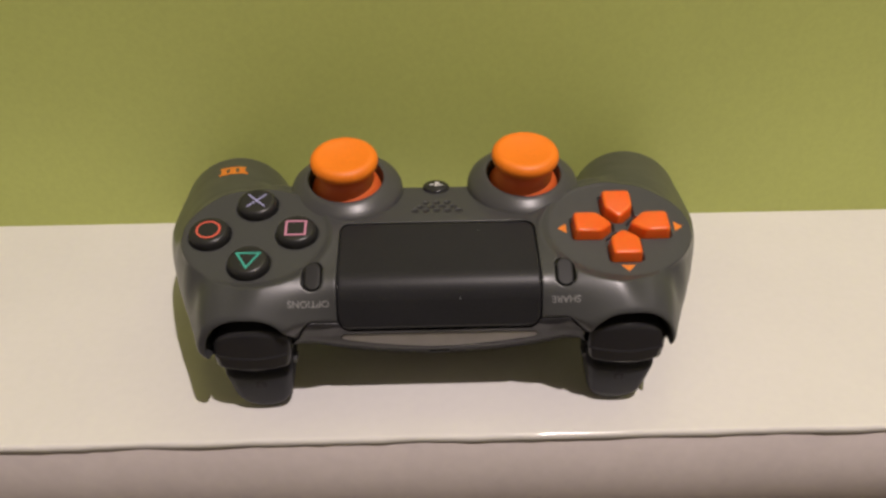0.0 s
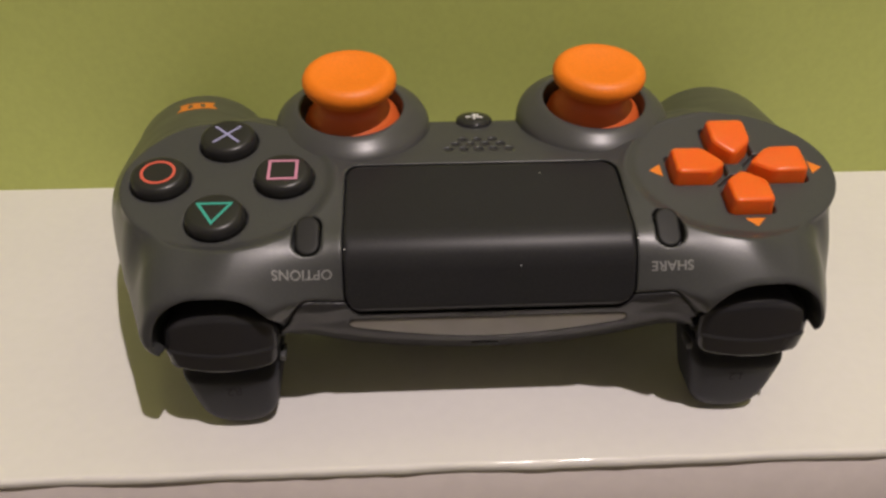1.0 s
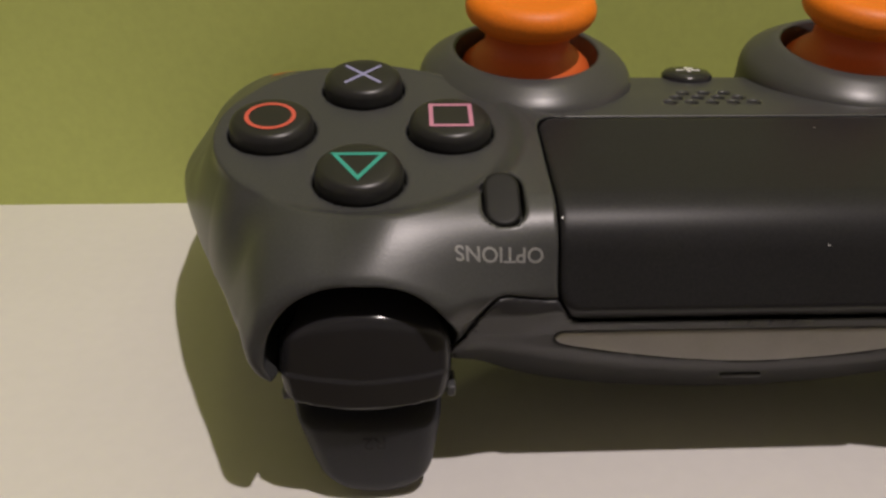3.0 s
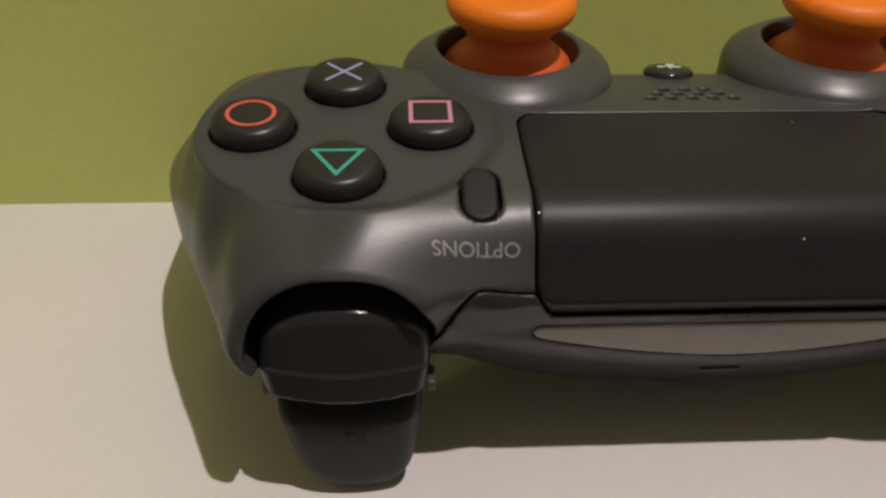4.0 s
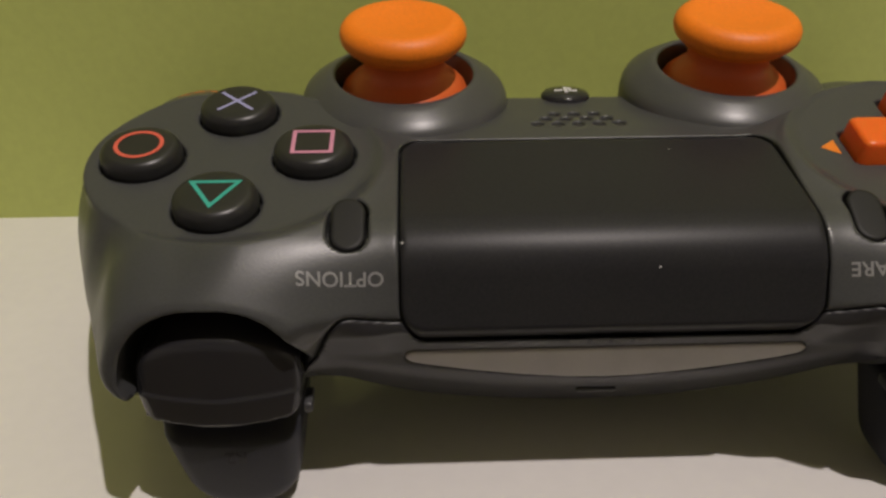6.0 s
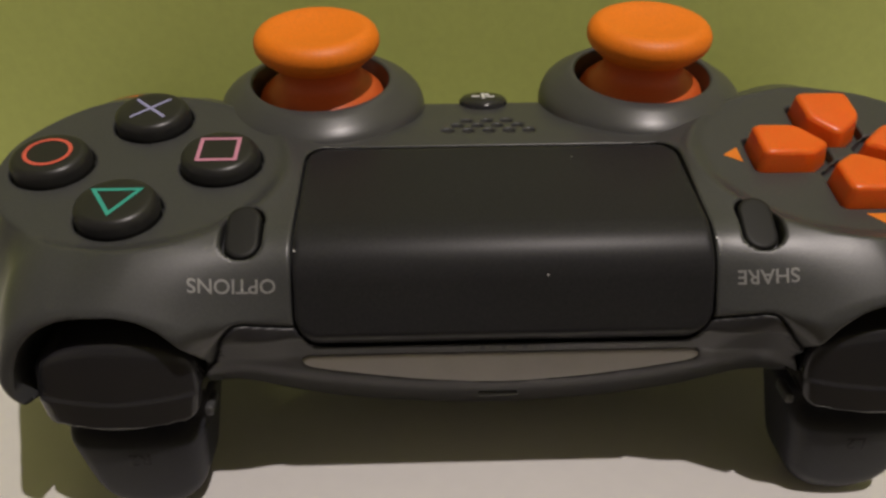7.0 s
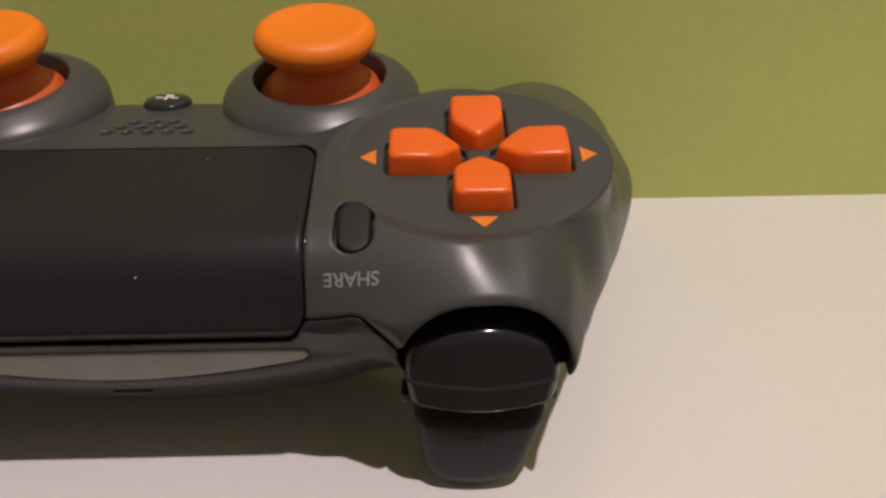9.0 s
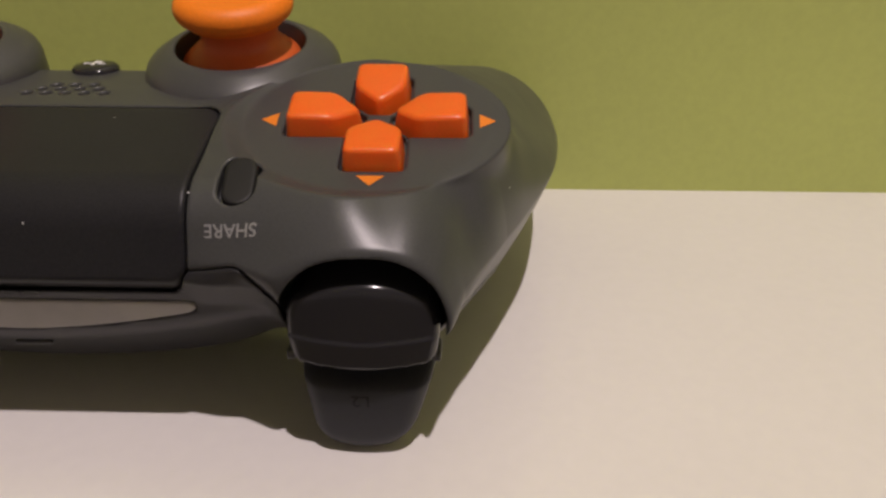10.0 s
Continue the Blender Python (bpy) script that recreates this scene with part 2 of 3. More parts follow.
def on_island(side, u, v, w=0.0, turn=0.0):
    m = Matrix.Translation((side * ISLAND[0], ISLAND[1], ISLAND[2])) @ Matrix.Rotation(TILT, 4, "X")
    return m @ Matrix.Translation((u, v, w)) @ Matrix.Rotation(radians(turn), 4, "Z")


def front_wall(x, y, z):
    """Distance before the set-back wall that holds the light bar; its lower edge is bowed and undercut."""
    face = (np.interp(z, (0.0100, 0.0268, 0.0309, 0.0345, 0.0380), (-0.0163, -0.0208, -0.0227, -0.0256, -0.0300)) - y) * 0.72
    edge = 0.0190 + 0.0030 * np.minimum((np.abs(x) / 0.032) ** 2, 1.3)
    under = (-0.0187 + 0.97 * (edge - z) - y) * 0.72
    return smax(face, under, 0.0010)


def low_line(x):
    """The bar's lower edge, which rises towards the grips."""
    return 0.0062 + 0.0065 * np.minimum(np.abs(x) / 0.042, 1.3) ** 2 + 0.0040 * np.clip((np.abs(x) - 0.024) / 0.014, 0, 1) ** 2


def middle(x, y, z):
    """The bar between the two grips: a flat top bent over to a steep front, the light bar's wall set back below."""
    top = -0.165 * (y - 0.005) + 0.986 * (z - 0.0480)
    front = -0.961 * (y + 0.0233) + 0.276 * (z - 0.0310)
    r = 0.0045
    corner = np.hypot(np.maximum(top + r, 0), np.maximum(front + r, 0)) + np.minimum(np.maximum(top + r, front + r), 0) - r
    d = smax(corner, z - 0.0486, 0.001)
    d = smax(d, front_wall(x, y, z), 0.0006)
    d = smax(d, low_line(x) - z, 0.003)
    d = smax(d, y - 0.0282, 0.005)
    return smax(d, np.abs(x) - 0.050, 0.004)


def flank_line(x, y, z):
    """The long outer side of a grip: it leans out above the seam, falls away below it and rounds in towards the top."""
    lean = np.interp(y, (-0.020, -0.006), (0.65, 0.50))
    reach = 0.0725 + 0.43 * np.maximum(y, -0.0220) - 3.2 * np.maximum(y, 0) ** 2
    reach = reach + lean * (np.clip(z, 0.0195, 0.0305) - 0.0205) - 1.0 * np.maximum(0.0195 - z, 0) - 14.0 * np.maximum(z - 0.029, 0) ** 2
    return (np.abs(x) - reach) * 0.8


def grip(x, y, z):
    """A shoulder lobe under the button island, and the handle behind it."""
    x = x + 0.0007
    u, v, w = island_frame(x, y, z)
    t = np.clip((w + 0.011) / 0.0115, -3, 0.9995)
    R = 0.0185 + np.where(t > 0, 0.0052 * np.sqrt(1 - np.maximum(t, 0) ** 2), 0.0052 - 0.0013 * t * t)
    lobe = (np.hypot(u, (y - ISLAND[1]) / 0.84) - R) * 0.8
    lobe = smax(lobe, 0.0085 + 0.0085 * np.clip((0.057 - np.abs(x)) / 0.012, 0, 1) - z, 0.008)
    lobe = smax(lobe, w - 0.004, 0.001)
    handle = cone_capsule(np.abs(x), y, z, (0.0605, 0.0200, 0.0305), (0.0700, 0.0590, 0.0199), 0.0200, 0.0195)
    a = np.abs(x) - 0.0556
    along = -0.848 * (y + 0.0225) - 0.53 * (z - 0.0412)
    slope = -0.53 * (y + 0.0225) + 0.848 * (z - 0.0412) + 14.0 * a * a + 10.0 * along * along
    ball = np.sqrt(((np.abs(x) - 0.0548) * np.where(np.abs(x) > 0.0548, 1.62, 1.05)) ** 2 + (y + 0.0075) ** 2 + (z - 0.0207) ** 2) - 0.0285
    brow = smax(smax(slope, ball, 0.003), -0.0268 - y, 0.0012)
    brow = smax(brow, 0.0172 + 0.0058 * np.clip((0.053 - np.abs(x)) / 0.008, 0, 1) + 0.0068 * np.clip((np.abs(x) - 0.058) / 0.006, 0, 1) - z, 0.0015)
    t = np.clip((np.abs(x) - 0.0360) / 0.0095, 0, 1)
    brow = smax(brow, front_wall(x, y, z) + 0.0018 - 0.0090 * t * t, 0.002)
    d = smin(smin(lobe, handle, 0.005), brow, 0.003)
    side = flank_line(x, y, z)
    flank = smax(side, z - 0.0440 + 0.30 * np.maximum(y, 0) + 0.75 * np.maximum(-0.002 - y, 0), 0.010)
    flank = smax(smax(flank, 0.0125 + 0.92 * np.maximum(-0.012 - y, 0) - z, 0.004), 0.058 - np.abs(x), 0.006)
    flank = smax(smax(flank, y - 0.056, 0.008), -0.0258 - y, 0.002)
    d = smin(d, flank, 0.005)
    return smax(d, side - 0.0004, 0.002), w


def l1_zone(x, y, z, grow):
    """The arched pocket for a shoulder button and its trigger."""
    a = np.abs(x) - 0.0535
    half = 0.0117 - 0.0030 * np.clip((0.0265 - z) / 0.008, 0, 1.2) - 0.0012 * np.clip((y + 0.022) / 0.006, 0, 1)
    arch = ((np.abs(a) / half) ** 2.4 + (np.maximum(z - 0.0245, 0) / 0.0125) ** 2.4) ** (1 / 2.4)
    return smax((arch - 1) * 0.0100, y + 0.0100, 0.002) - grow


def pad_zone(x, y, z, grow):
    u = (y + z) * 0.70711
    return rrect(x, u - 0.0217, 0.0285 + grow, 0.0158 + grow, 0.003 + grow)


def key_zone(x, y, z, grow):
    """The options and share keys, which lie on the slope before the islands."""
    a = np.abs(x) - 0.0355
    dy, dz = y + 0.0150, z - 0.0436
    c, s = math.cos(radians(30)), math.sin(radians(30))
    return np.maximum(rrect(a, dy * c + dz * s, 0.0026 + grow, 0.0045 + grow, 0.0025 + grow), np.abs(dz * c - dy * s) - 0.004)


def raw_body(x, y, z):
    g, w = grip(x, y, z)
    d = smin(middle(x, y, z), g, np.interp(z, (0.0260, 0.0350), (0.0025, 0.009)))
    d = smax(d, -np.maximum(z - low_line(x), np.abs(x) - 0.0392), 0.002)
    u, v, w = island_frame(x, y, z)
    r = np.hypot(u, v / 0.87)
    lean = 1.6 * np.clip((0.054 - np.abs(x)) / 0.02, 0, 1)
    plate = smax(np.maximum((r - 0.0210 + lean * np.minimum(w, 0)) / (1 + 0.5 * lean), -w - 0.012), w, 0.0005)
    plate = smax(plate, -0.0190 - y, 0.001)
    d = smin(d, plate, 0.0006)
    over = smax((r - 0.0213 - 2.0 * w) * 0.5, -w, 0.0004)
    return smax(d, -over, 0.0004)


CARDINAL = [(0.0, 0.0119), (0.0119, 0.0), (0.0, -0.0119), (-0.0119, 0.0)]
SQUASH = 0.91
STICKS = [(-0.0278, 0.0222), (0.0274, 0.0237)]
HOME = (0.0, 0.0246)
HOLES = [((i - (n - 1) / 2) * 0.0033, 0.0110 + row * 0.0022) for row, n in enumerate((5, 4, 3)) for i in range(n)]


def cuts(x, y, z):
    """Openings of the upper shell."""
    u, v, w = island_frame(x, y, z)
    right = x > 0
    c = np.maximum(pad_zone(x, y, z, 0.00028), -(middle(x, y, z) + 0.0016))
    c = np.minimum(c, l1_zone(x, y, z, 0.0006))
    c = np.minimum(c, np.maximum(key_zone(x, y, z, 0.00022), -(middle(x, y, z) + 0.0022)))
    wells = np.full(np.broadcast(x, y, z).shape, 1.0, np.float32)
    for ku, kv in CARDINAL:
        b = np.hypot(u - ku * 0.0127 / 0.0119, (v - kv * 0.0127 / 0.0119 * SQUASH) / 0.95) - 0.0063
        wells = np.minimum(wells, np.where(right, 1.0, b))
        along, across = (u * ku + v / SQUASH * kv) / 0.0119, (u * kv - v / SQUASH * ku) / 0.0119
        k = np.maximum(rrect(along - 0.0083, across, 0.0064, 0.0050, 0.0015), (np.abs(across) - (along - 0.0004) * 1.05) * 0.7)
        wells = np.minimum(wells, np.where(right, k, 1.0))
    c = np.minimum(c, np.maximum(wells, -w - 0.0016))
    for sx, sy in STICKS:
        c = np.minimum(c, np.maximum(np.hypot(x - sx, y - sy) - 0.0125, 0.040 - z))
    for hx, hy in HOLES:
        c = np.minimum(c, np.maximum(np.hypot(x - hx, y - hy) - 0.00100, 0.0440 - z))
    return c


def seam_height(x, y):
    return 0.0212 - 0.04 * y


def bezel_zone(x, y, z):
    """The dark front panel round the light bar."""
    u = (y + z) * 0.70711
    return np.maximum(smax(u - 0.0076 + 0.0 * x, (u - 0.0076 + (np.abs(x) - 0.0362) * 0.80) * 0.8, 0.0008), np.maximum(y + 0.002, np.abs(x) - 0.0450))


def light_zone(x, y, z, grow):
    """The long leaf-shaped light bar: its upper edge nearly straight, its lower edge bowed."""
    t = np.clip(np.abs(x) / 0.0290, 0, 1)
    top, bottom = 0.0268, 0.0252 - 0.0044 * (1 - t ** 1.7)
    a = smax(smax(z - top, bottom - z, 0.0006), np.abs(x) - 0.0284, 0.0018)
    return smax(a, y + 0.005, 0.0003) - grow


def upper(x, y, z):
    d = smax(raw_body(x, y, z), -cuts(x, y, z), 0.0003)
    d = smax(d, seam_height(x, y) + 0.00018 - z, 0.0003)
    return smax(d, -bezel_zone(x, y, z) + 0.0001, 0.0003)


def lower(x, y, z):
    d = smax(raw_body(x, y, z), -l1_zone(x, y, z, 0.0006), 0.0003)
    d = smax(d, z - seam_height(x, y) + 0.00018, 0.0003)
    return smax(d, -bezel_zone(x, y, z) + 0.0001, 0.0003)


def bezel(x, y, z):
    d = smax(raw_body(x, y, z) + 0.00025, bezel_zone(x, y, z) + 0.0001, 0.0003)
    d = smax(d, -np.maximum(light_zone(x, y, z, 0.00006), -(raw_body(x, y, z) + 0.0015)), 0.0002)
    d = smax(d, -l1_zone(x, y, z, 0.0006), 0.0003)
    return smax(d, -np.maximum(pad_zone(x, y, z, 0.00028), -(middle(x, y, z) + 0.0016)), 0.0003)


def inner(x, y, z):
    return np.maximum(raw_body(x, y, z) + 0.0030, -l1_zone(x, y, z, 0.001))


def pad_form(x, y, z):
    d = smax(middle(x, y, z) - 0.0003, pad_zone(x, y, z, 0.0), 0.0007)
    return np.maximum(d, -(middle(x, y, z) + 0.0014))


def light_form(x, y, z):
    return np.maximum(smax(raw_body(x, y, z) + 0.00006, light_zone(x, y, z, 0.0), 0.00015), -(raw_body(x, y, z) + 0.0013))


def onto(me, f, lift, axis=None):
    """Draws the vertices of a mesh onto the surface of f, lifted by a hair."""
    V = np.empty(len(me.vertices) * 3, np.float32)
    me.vertices.foreach_get("co", V)
    V = V.reshape(-1, 3).astype(float)
    e = 0.0002
    for _ in range(12):
        x, y, z = V.T
        g = np.stack([f(x + e, y, z) - f(x - e, y, z), f(x, y + e, z) - f(x, y - e, z), f(x, y, z + e) - f(x, y, z - e)], 1) / (2 * e)
        V = V - ((f(x, y, z) - lift) / np.maximum((g ** 2).sum(1), 0.25))[:, None] * g
    me.vertices.foreach_set("co", V.astype(np.float32).ravel())
    me.update()
    return me


pad_controller = new("game_controller")
tagged(pad_controller, "dark grey game controller with orange sticks and direction keys", "game controller")
C = pad_controller

LO, HI = (-0.090, -0.034, -0.002), (0.090, 0.084, 0.058)
link("upper_shell", field_mesh("upper_shell", upper, (LO[0], LO[1], 0.012), HI, STEP), GREY, C, "dark grey satin plastic upper shell")
link("lower_shell", field_mesh("lower_shell", lower, LO, (HI[0], HI[1], 0.030), STEP), GREY, C, "dark grey satin plastic lower shell")
link("inner_frame", field_mesh("inner_frame", inner, LO, HI, 0.0016), DARK, C, "black frame inside the shells")
link("front_panel", field_mesh("front_panel", bezel, (-0.046, -0.032, 0.0), (0.046, 0.002, 0.036), 0.0004), BEZEL, C, "darker grey panel round the light bar")
link("touchpad", field_mesh("touchpad", pad_form, (-0.032, -0.030, 0.024), (0.032, 0.010, 0.052), 0.0004), PAD, C, "black finely textured touchpad bent over the front")
link("light_bar", field_mesh("light_bar", light_form, (-0.032, -0.030, 0.014), (0.032, 0.002, 0.030), 0.0003), DIFFUSER, C, "unlit milky grey light bar")

# stick collars, sticks
for sx, sy in STICKS:
    base = Matrix.Translation((sx, sy + 0.0013, 0.0482)) @ Matrix.Rotation(radians(9), 4, "X")
    part("stick_collar", lathe([(0.0176, -0.006), (0.0175, 0.0008), (0.0173, 0.0018), (0.0169, 0.0027), (0.0162, 0.0035), (0.0149, 0.0044), (0.0136, 0.0052), (0.0125, 0.0058)] + arc(0.0120, 0.0054, 0.0005, 60, 180, 5) + [(0.0114, 0.002), (0.0112, -0.005)], 96),
         COLLAR, C, "smooth grey raised ring round the stick", base)
    stick = part("thumbstick", lathe([(0, -0.004), (0.0106, -0.004), (0.0109, 0.0020), (0.0103, 0.0036), (0.0088, 0.0050), (0.0075, 0.0060), (0.0068, 0.0070), (0.0068, 0.0090), (0.0074, 0.0104), (0, 0.0104)], 64),
                 STEM, C, "orange stem and dome of the stick, shade in the colour", base)
    part("cap", lathe([(0, 0.0100), (0.0070, 0.0100), (0.0084, 0.0104)] + arc(0.0079, 0.0132, 0.0024, -75, 95, 14) + [(0.0064, 0.0153), (0.0045, 0.0149), (0, 0.0147)], 96), RUBBER, stick, "orange rubber cap with a hollow top", Matrix.Translation((0, -0.0010, 0)))

# face buttons with their marks
def outline_strip(points, width):
    """A closed flat band of that width along a polygon's inside."""
    n = len(points)
    bm = bmesh.new()
    outer = [bm.verts.new((*p, 0)) for p in points]
    cx, cy = sum(p[0] for p in points) / n, sum(p[1] for p in points) / n
    inner_pts = []
    for i in range(n):
        a, b, c2 = Vector(points[i - 1]), Vector(points[i]), Vector(points[(i + 1) % n])
        d1, d2 = (b - a).normalized(), (c2 - b).normalized()
        n1, n2 = Vector((-d1.y, d1.x)), Vector((-d2.y, d2.x))
        mid = (n1 + n2).normalized()
        inner_pts.append(b + mid * (width / max(mid.dot(n1), 0.2)))
    inn = [bm.verts.new((*p, 0)) for p in inner_pts]
    for i in range(n):
        j = (i + 1) % n
        bm.faces.new((outer[i], outer[j], inn[j], inn[i]))
    return bm


def thick(bm, h):
    got = bmesh.ops.extrude_face_region(bm, geom=bm.faces[:])
    for v in got["geom"]:
        if isinstance(v, bmesh.types.BMVert):
            v.co.z += h
    return bm


def circle_points(r, n=40):
    return [(r * math.cos(2 * math.pi * i / n), r * math.sin(2 * math.pi * i / n)) for i in range(n)]


def cross_strip(r, width):
    bm = bmesh.new()
    for k in (1, -1):
        d, s = Vector((r, k * r)), Vector((-k, 1)).normalized() * width / 2
        z = 0.0 if k == 1 else 0.000004
        bm.faces.new([bm.verts.new((*p, z)) for p in (d - s, d + s, -d + s, -d - s)])
    return bm


BUTTON = [(0, -0.003), (0.0058, -0.003), (0.0060, 0.0006)] + arc(0.0044, 0.0010, 0.0015, 0, 80, 8) + [(0.0032, 0.00254), (0, 0.00258)]
for (ku, kv), mark, mat, word in zip(CARDINAL, ("cross", "square", "triangle", "circle"), (BLUE, PINK, TEAL, RED), ("lavender cross", "pink square", "teal triangle", "red circle")):
    m = on_island(-1, ku * 0.0127 / 0.0119, kv * 0.0127 / 0.0119 * SQUASH) @ Matrix.Diagonal((1, 0.95, 1, 1))
    button = part("face_button", lathe(BUTTON, 48), KEY, C, "round black button with a " + word, m)
    if mark == "cross":
        bm = cross_strip(0.0027, 0.00055)
    elif mark == "square":
        bm = outline_strip([(-0.0031, -0.0031), (0.0031, -0.0031), (0.0031, 0.0031), (-0.0031, 0.0031)], 0.0006)
    elif mark == "triangle":
        bm = outline_strip([(0.0, -0.0040), (0.0038, 0.0025), (-0.0038, 0.0025)], 0.0006)
    else:
        bm = outline_strip(circle_points(0.0036), 0.0006)
    bmesh.ops.translate(bm, verts=bm.verts[:], vec=(0, 0, 0.00262))
    part("mark", bm, mat, button, word + " outline")

# direction keys and printed arrows
def rounded_plan(points, inset, r, n=5):
    """A polygon drawn in by inset, its corners rounded over a length r."""
    drawn = []
    m = len(points)
    for i in range(m):
        a, b, c = Vector(points[i - 1]), Vector(points[i]), Vector(points[(i + 1) % m])
        d1, d2 = (b - a).normalized(), (c - b).normalized()
        n1, n2 = Vector((-d1.y, d1.x)), Vector((-d2.y, d2.x))
        mid = (n1 + n2).normalized()
        drawn.append(b + mid * inset / mid.dot(n1))
    out = []
    for i in range(m):
        a, b, c = drawn[i - 1], drawn[i], drawn[(i + 1) % m]
        p0, p1 = b + (a - b).normalized() * r, b + (c - b).normalized() * r
        out += [p0 * (1 - k / n) ** 2 + b * 2 * (k / n) * (1 - k / n) + p1 * (k / n) ** 2 for k in range(n + 1)]
    return out


def key_form(points, low, high, bevel, draft):
    """A key with slightly slanting sides, a rounded upper edge and a flat top."""
    bm = bmesh.new()
    levels = [(0.0, low), (draft, high - bevel)] + [(draft + bevel * (1 - math.cos(radians(k))), high - bevel + bevel * math.sin(radians(k))) for k in (18, 36, 54, 72, 90)] + [(draft + bevel + 0.0004, high + 0.00004)]
    rings = [[bm.verts.new((p.x, p.y, h)) for p in rounded_plan(points, d, 0.0015 - 0.3 * d)] for d, h in levels]
    for a, b in zip(rings, rings[1:]):
        for i in range(len(a)):
            j = (i + 1) % len(a)
            bm.faces.new((a[i], a[j], b[j], b[i]))
    bm.faces.new(rings[-1])
    return bm


PENT = [(0.0019, 0.0), (0.0064, -0.0046), (0.0143, -0.0046), (0.0143, 0.0046), (0.0064, 0.0046)]
for (ku, kv), turn in zip(CARDINAL, (90, 0, -90, 180)):
    bm = key_form(PENT, -0.0015, 0.0032, 0.0008, 0.0004)
    for v in bm.verts:
        if v.co.z > 0.0015:
            v.co.z -= 0.0012 * max(0.0, (0.0085 - v.co.x) / 0.0065)
    part("direction_key", bm, ORANGE, C, "orange pointed direction key", Matrix.Translation((0, 0, 0)) @ on_island(1, 0, 0) @ Matrix.Diagonal((1, SQUASH, 1, 1)) @ Matrix.Rotation(radians(turn), 4, "Z"))
    if kv <= 0:
        bm = bmesh.new()
        bm.faces.new([bm.verts.new(p) for p in ((0.0186, 0, 0), (0.0160, 0.0021, 0), (0.0160, -0.0021, 0))])
        part("arrow_mark", bm, PRINT, C, "small orange printed arrow", on_island(1, 0, 0, 0.00006) @ Matrix.Diagonal((1, SQUASH, 1, 1)) @ Matrix.Rotation(radians(turn), 4, "Z"), soft=False)

# home button
home = part("home_button", lathe([(0, -0.003), (0.0042, -0.003), (0.0042, 0.0008), (0.0037, 0.0013), (0.002, 0.0016), (0, 0.0017)], 40, 1.0, 0.9), BLACK, C, "small glossy black round button", Matrix.Translation((HOME[0], HOME[1], 0.0482)))
for lo, hi in (((-0.0003, -0.0013, 0.0013), (0.0003, 0.0014, 0.00176)), ((0.0003, 0.0002, 0.0013), (0.0011, 0.0012, 0.00174)), ((-0.0020, -0.0004, 0.0012), (-0.0005, 0.0002, 0.00172)), ((0.0005, -0.0006, 0.0012), (0.0020, 0.0000, 0.00172))):
    part("mark", box(lo, hi, 0.0001, 2), WHITE, home, "plain white mark", soft=False)
# Added dark plate, nearly flush, that stands in for the shade inside the speaker holes.
part("hole_shade_plate", box((-0.0085, 0.0098, 0.0462), (0.0085, 0.0166, 0.0481)), DARK, C, "black plate added as shade in the speaker holes", soft=False)


def word_mesh(text, size, m, f, lift):
    """A word in the built-in font, cut fine and drawn onto a surface."""
    cu = bpy.data.curves.new("word", "FONT")
    cu.body, cu.size, cu.align_x, cu.align_y, cu.offset = text, size, "CENTER", "CENTER", size * 0.012
    tmp = bpy.data.objects.new("word", cu)
    scene.collection.objects.link(tmp)
    bpy.context.view_layer.update()
    me = bpy.data.meshes.new_from_object(tmp.evaluated_get(bpy.context.evaluated_depsgraph_get()))
    bpy.data.objects.remove(tmp)
    bm = bmesh.new()
    bm.from_mesh(me)
    bmesh.ops.triangulate(bm, faces=bm.faces[:])
    bmesh.ops.subdivide_edges(bm, edges=[e for e in bm.edges if e.calc_length() > size * 0.2], cuts=3, use_grid_fill=True)
    bmesh.ops.triangulate(bm, faces=bm.faces[:])
    bm.to_mesh(me)
    bm.free()
    me.transform(m)
    return onto(me, f, lift)


# options and share keys with their words
def menu_key(x, y, z):
    long = np.maximum(np.abs(y) - 0.0019, 0)
    side = np.hypot(x, long) - 0.0024
    return np.maximum(smax(side, z - 0.0008 + 8.0 * x * x + 3.0 * y * y, 0.0006), -0.0028 - z)


for side, word, size in ((-1, "OPTIONS", 0.0028), (1, "SHARE", 0.0028)):
    m = Matrix.Translation((side * 0.0355, -0.0150, 0.0436)) @ Matrix.Rotation(radians(30), 4, "X")
    link("menu_key", field_mesh("menu_key", menu_key, (-0.003, -0.005, -0.003), (0.003, 0.005, 0.003), 0.0002), MENU, C, "small matte black oblong key", m)
    m = Matrix.Translation((-0.0366 if side < 0 else 0.0356, -0.0208, 0.0388)) @ Matrix.Rotation(radians(52), 4, "X") @ Matrix.Rotation(math.pi, 4, "Z")
    me = word_mesh(word, size, m, raw_body, 0.00006)
    link("lettering", me, LETTER, C, "light grey printed word " + word)


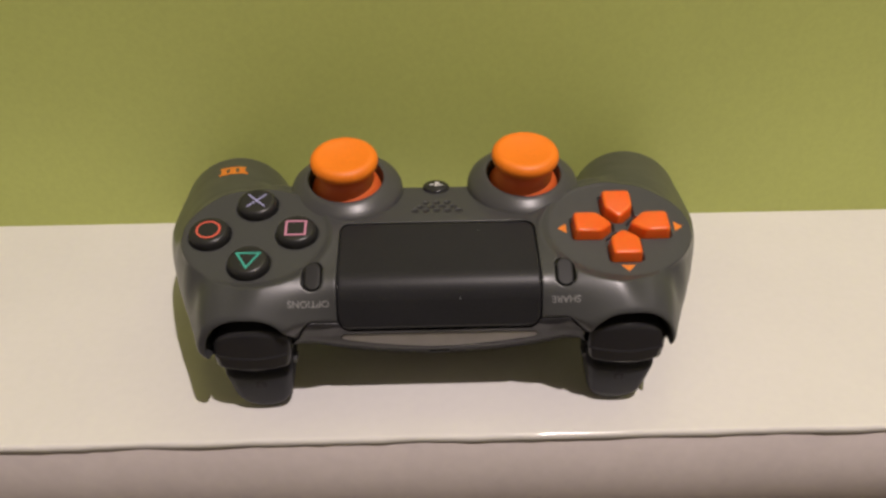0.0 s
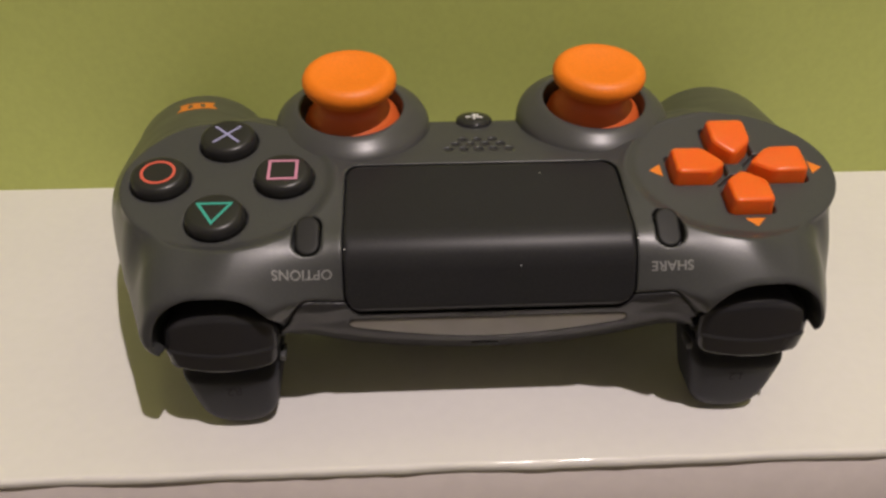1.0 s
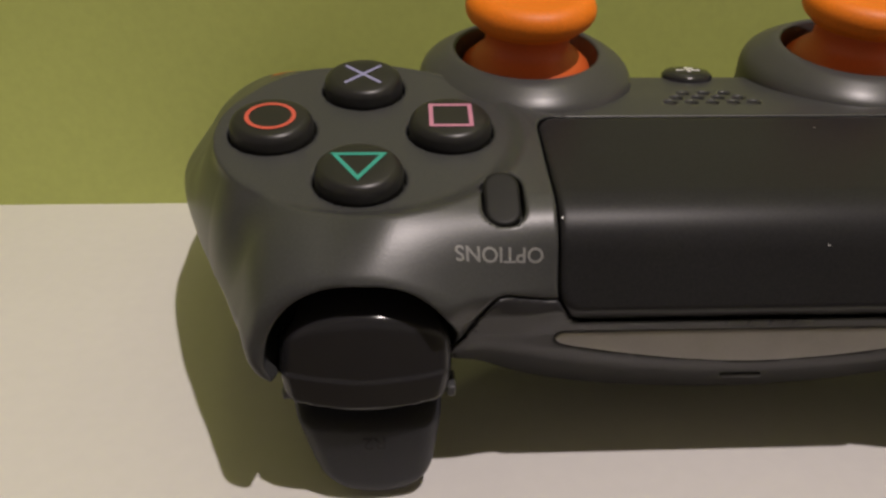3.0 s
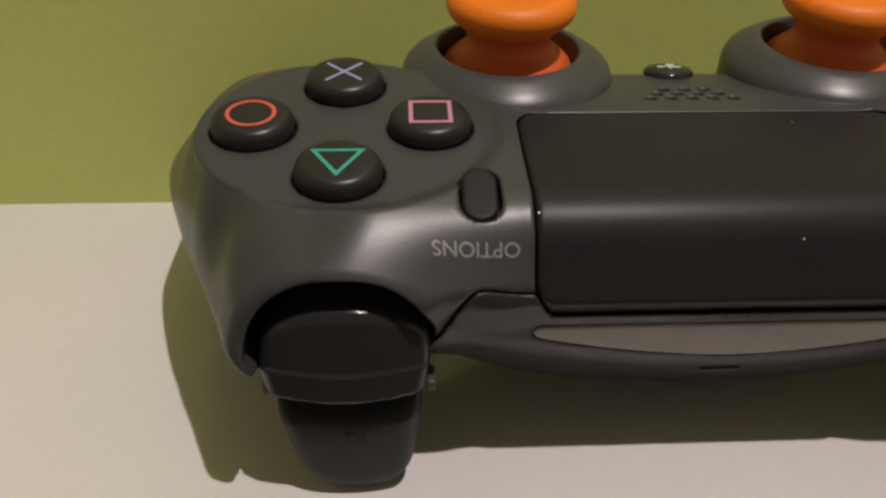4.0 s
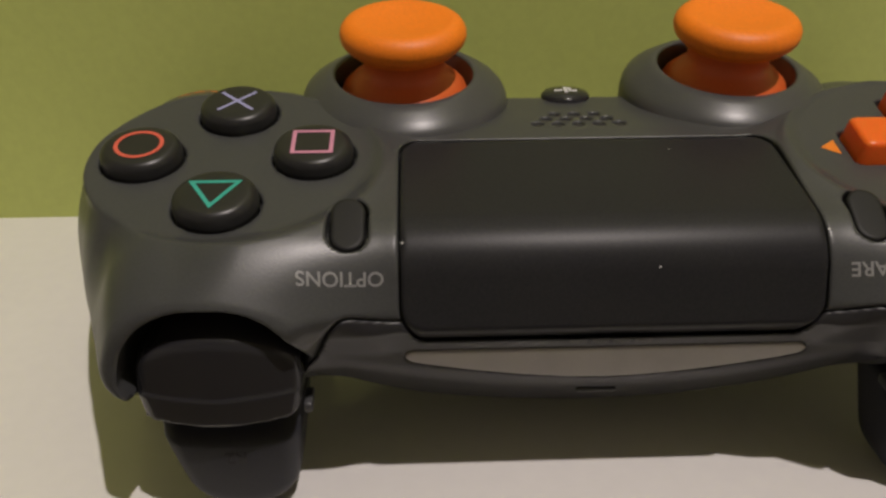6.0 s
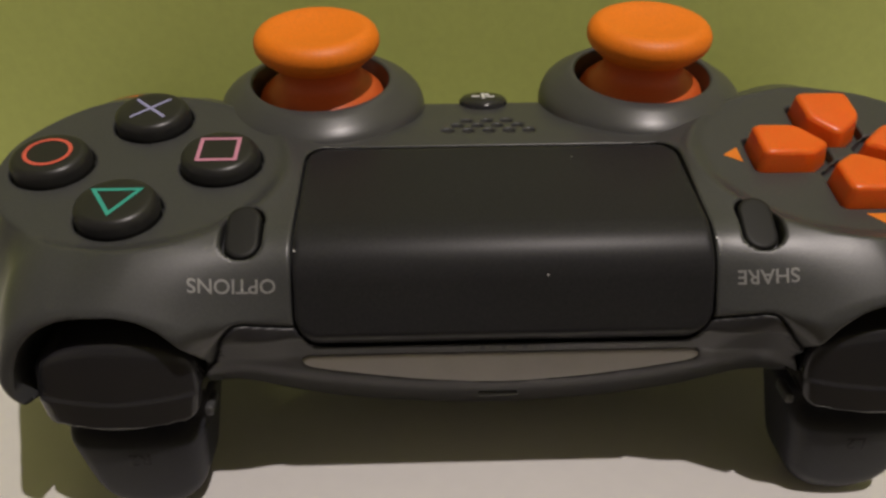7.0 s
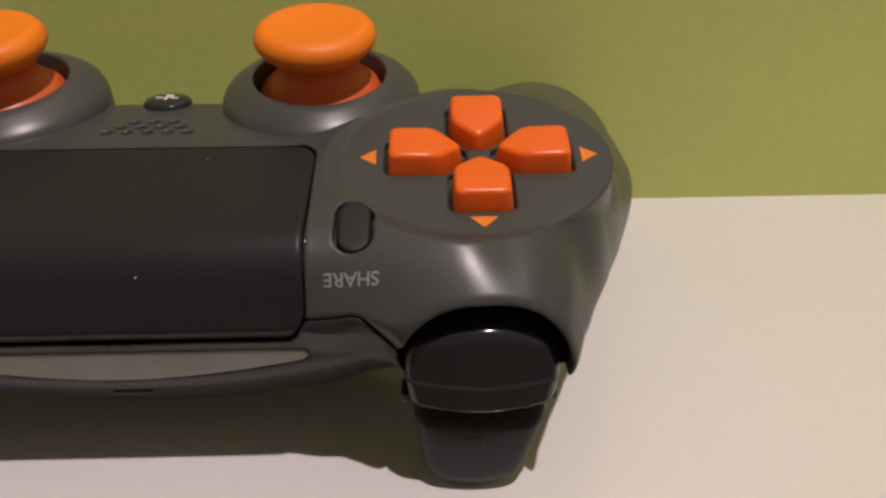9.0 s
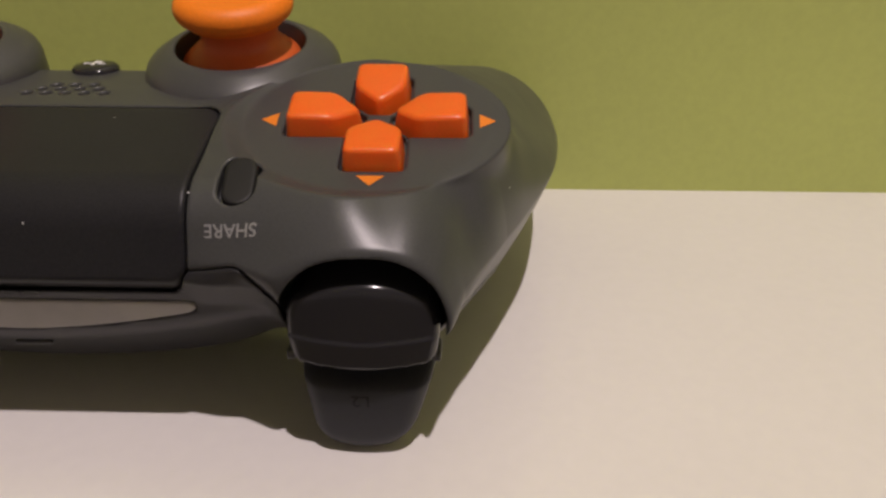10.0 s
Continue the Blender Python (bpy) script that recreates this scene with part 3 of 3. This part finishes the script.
# shoulder buttons and triggers
def shoulder(x, y, z):
    """A glossy cap folded back at its top, with a bowed ridge and a short upright face below it."""
    a = np.abs(x) - 0.0533
    bow = 15.0 * a * a
    rise = np.maximum(z - 0.0236, 0)
    cap = (-0.0264 + bow + 4.0 * rise * rise - y) * 0.97
    back = 0.34 * (-0.0262 + bow - y) + 0.94 * (z - 0.0326 + 26.0 * a * a)
    cap = smax(cap, back, 0.0014)
    face = (-0.0268 + bow - y + 0.10 * (0.0240 - z)) * 0.99
    d = np.minimum(cap, smax(face, z - 0.0238 - 4.0 * a * a, 0.0002))
    d = np.maximum(d, 0.0193 + 6.0 * a * a - z)
    arch = ((np.abs(a) / (0.0112 - 0.16 * np.maximum(0.0240 - z, 0))) ** 2.6 + (np.maximum(z - 0.0240, 0) / 0.0118) ** 2.6) ** (1 / 2.6)
    d = smax(d, (arch - 1) * 0.0095, 0.0016)
    return smax(d, y + 0.0105, 0.001)


def trigger(x, y, z):
    """A tongue whose outer side slants in towards the shelf, its foot rounded off."""
    a = np.abs(x) - 0.0535
    t = np.clip((0.0175 - z) / 0.0175, 0, 1)
    side = np.maximum(a - 0.0107 + 0.0050 * t, -a - 0.0107 + 0.0022 * t)
    bow = 14.0 * a * a
    k = np.clip(t / 0.22, 0, 1)
    front = -0.0205 - 0.0036 * k * k * (3 - 2 * k) + 0.0016 * t * t + bow
    d = smax(side, (front - y) * 0.9, 0.0030)
    d = smax(d, y + 0.0070 + 0.004 * t, 0.003)
    d = smax(d, z - 0.0186, 0.0020)
    return smax(d, 0.0001 + 36.0 * (a + 0.0016) ** 2 - z, 0.004)


for side, word in ((-1, "R2"), (1, "L2")):
    lo, hi = sorted((side * 0.039, side * 0.069))
    link("shoulder_button", field_mesh("shoulder_button", shoulder, (lo, -0.032, 0.014), (hi, -0.008, 0.038), 0.00035), BLACK, C, "glossy black shoulder button")
    pull = link("trigger", field_mesh("trigger", trigger, (lo, -0.030, -0.002), (hi, 0.000, 0.021), 0.0004), TRIGGER, C, "matte black curved trigger touching the shelf")
    m = Matrix.Translation((side * 0.0524, -0.0242, 0.0118)) @ Matrix.Rotation(radians(88), 4, "X") @ Matrix.Rotation(math.pi, 4, "Z")
    link("lettering", word_mesh(word, 0.0030, m, trigger, 0.00008), BLACK, pull, "glossy raised characters " + word)
    for x in (0.0420, 0.0640):
        part("hinge_lug", box((side * x - 0.0006, -0.0222, 0.0180), (side * x + 0.0006, -0.0180, 0.0196), 0.0003), COLLAR, C, "small grey hinge lug")

# front socket, printed bars, orange emblem on the grip
socket = part("usb_socket", box((-0.0030, -0.0166, 0.0161), (0.0030, -0.0110, 0.0168), 0.0003), COLLAR, C, "small grey charging socket")
for i in range(4):
    bm = box((-0.0056 + i * 0.0030, -0.0222, 0.0279), (-0.0032 + i * 0.0030, -0.0221, 0.0290))
    me = bpy.data.meshes.new("printed_bar")
    bm.to_mesh(me)
    bm.free()
    link("printed_bar", onto(me, raw_body, 0.00003), FAINT, C, "faint grey printed bar")
for i in range(3):
    bm = bmesh.new()
    bmesh.ops.create_grid(bm, x_segments=4, y_segments=10, size=0.5)
    for v in bm.verts:
        wide = 0.0022 + 0.0013 * (abs(2 * v.co.y) > 0.55)
        v.co = ((-0.0723 + i * 0.0035) - 0.22 * v.co.y * 0.0105 + v.co.x * wide, 0.0482 + v.co.y * 0.0105, 0.045)
    me = bpy.data.meshes.new("emblem_bar")
    bm.to_mesh(me)
    bm.free()
    link("emblem_bar", onto(me, raw_body, 0.00005), PRINT, C, "orange printed bar of the emblem")

# a few specks of dust
bm = bmesh.new()
for x, y, z in ((0.0058, -0.0207, 0.0396), (-0.0282, -0.0180, 0.0420), (0.0289, -0.0175, 0.0425), (0.0730, -0.0030, 0.0380), (0.0120, 0.0010, 0.0483)):
    bmesh.ops.create_icosphere(bm, subdivisions=1, radius=0.00016, matrix=Matrix.Translation((x, y, z)))
speck = part("dust", bm, WHITE, None)
onto(speck.data, raw_body, 0.00035)
tagged(speck, "tiny pale specks of dust on the controller", "dust", kind="stuff")
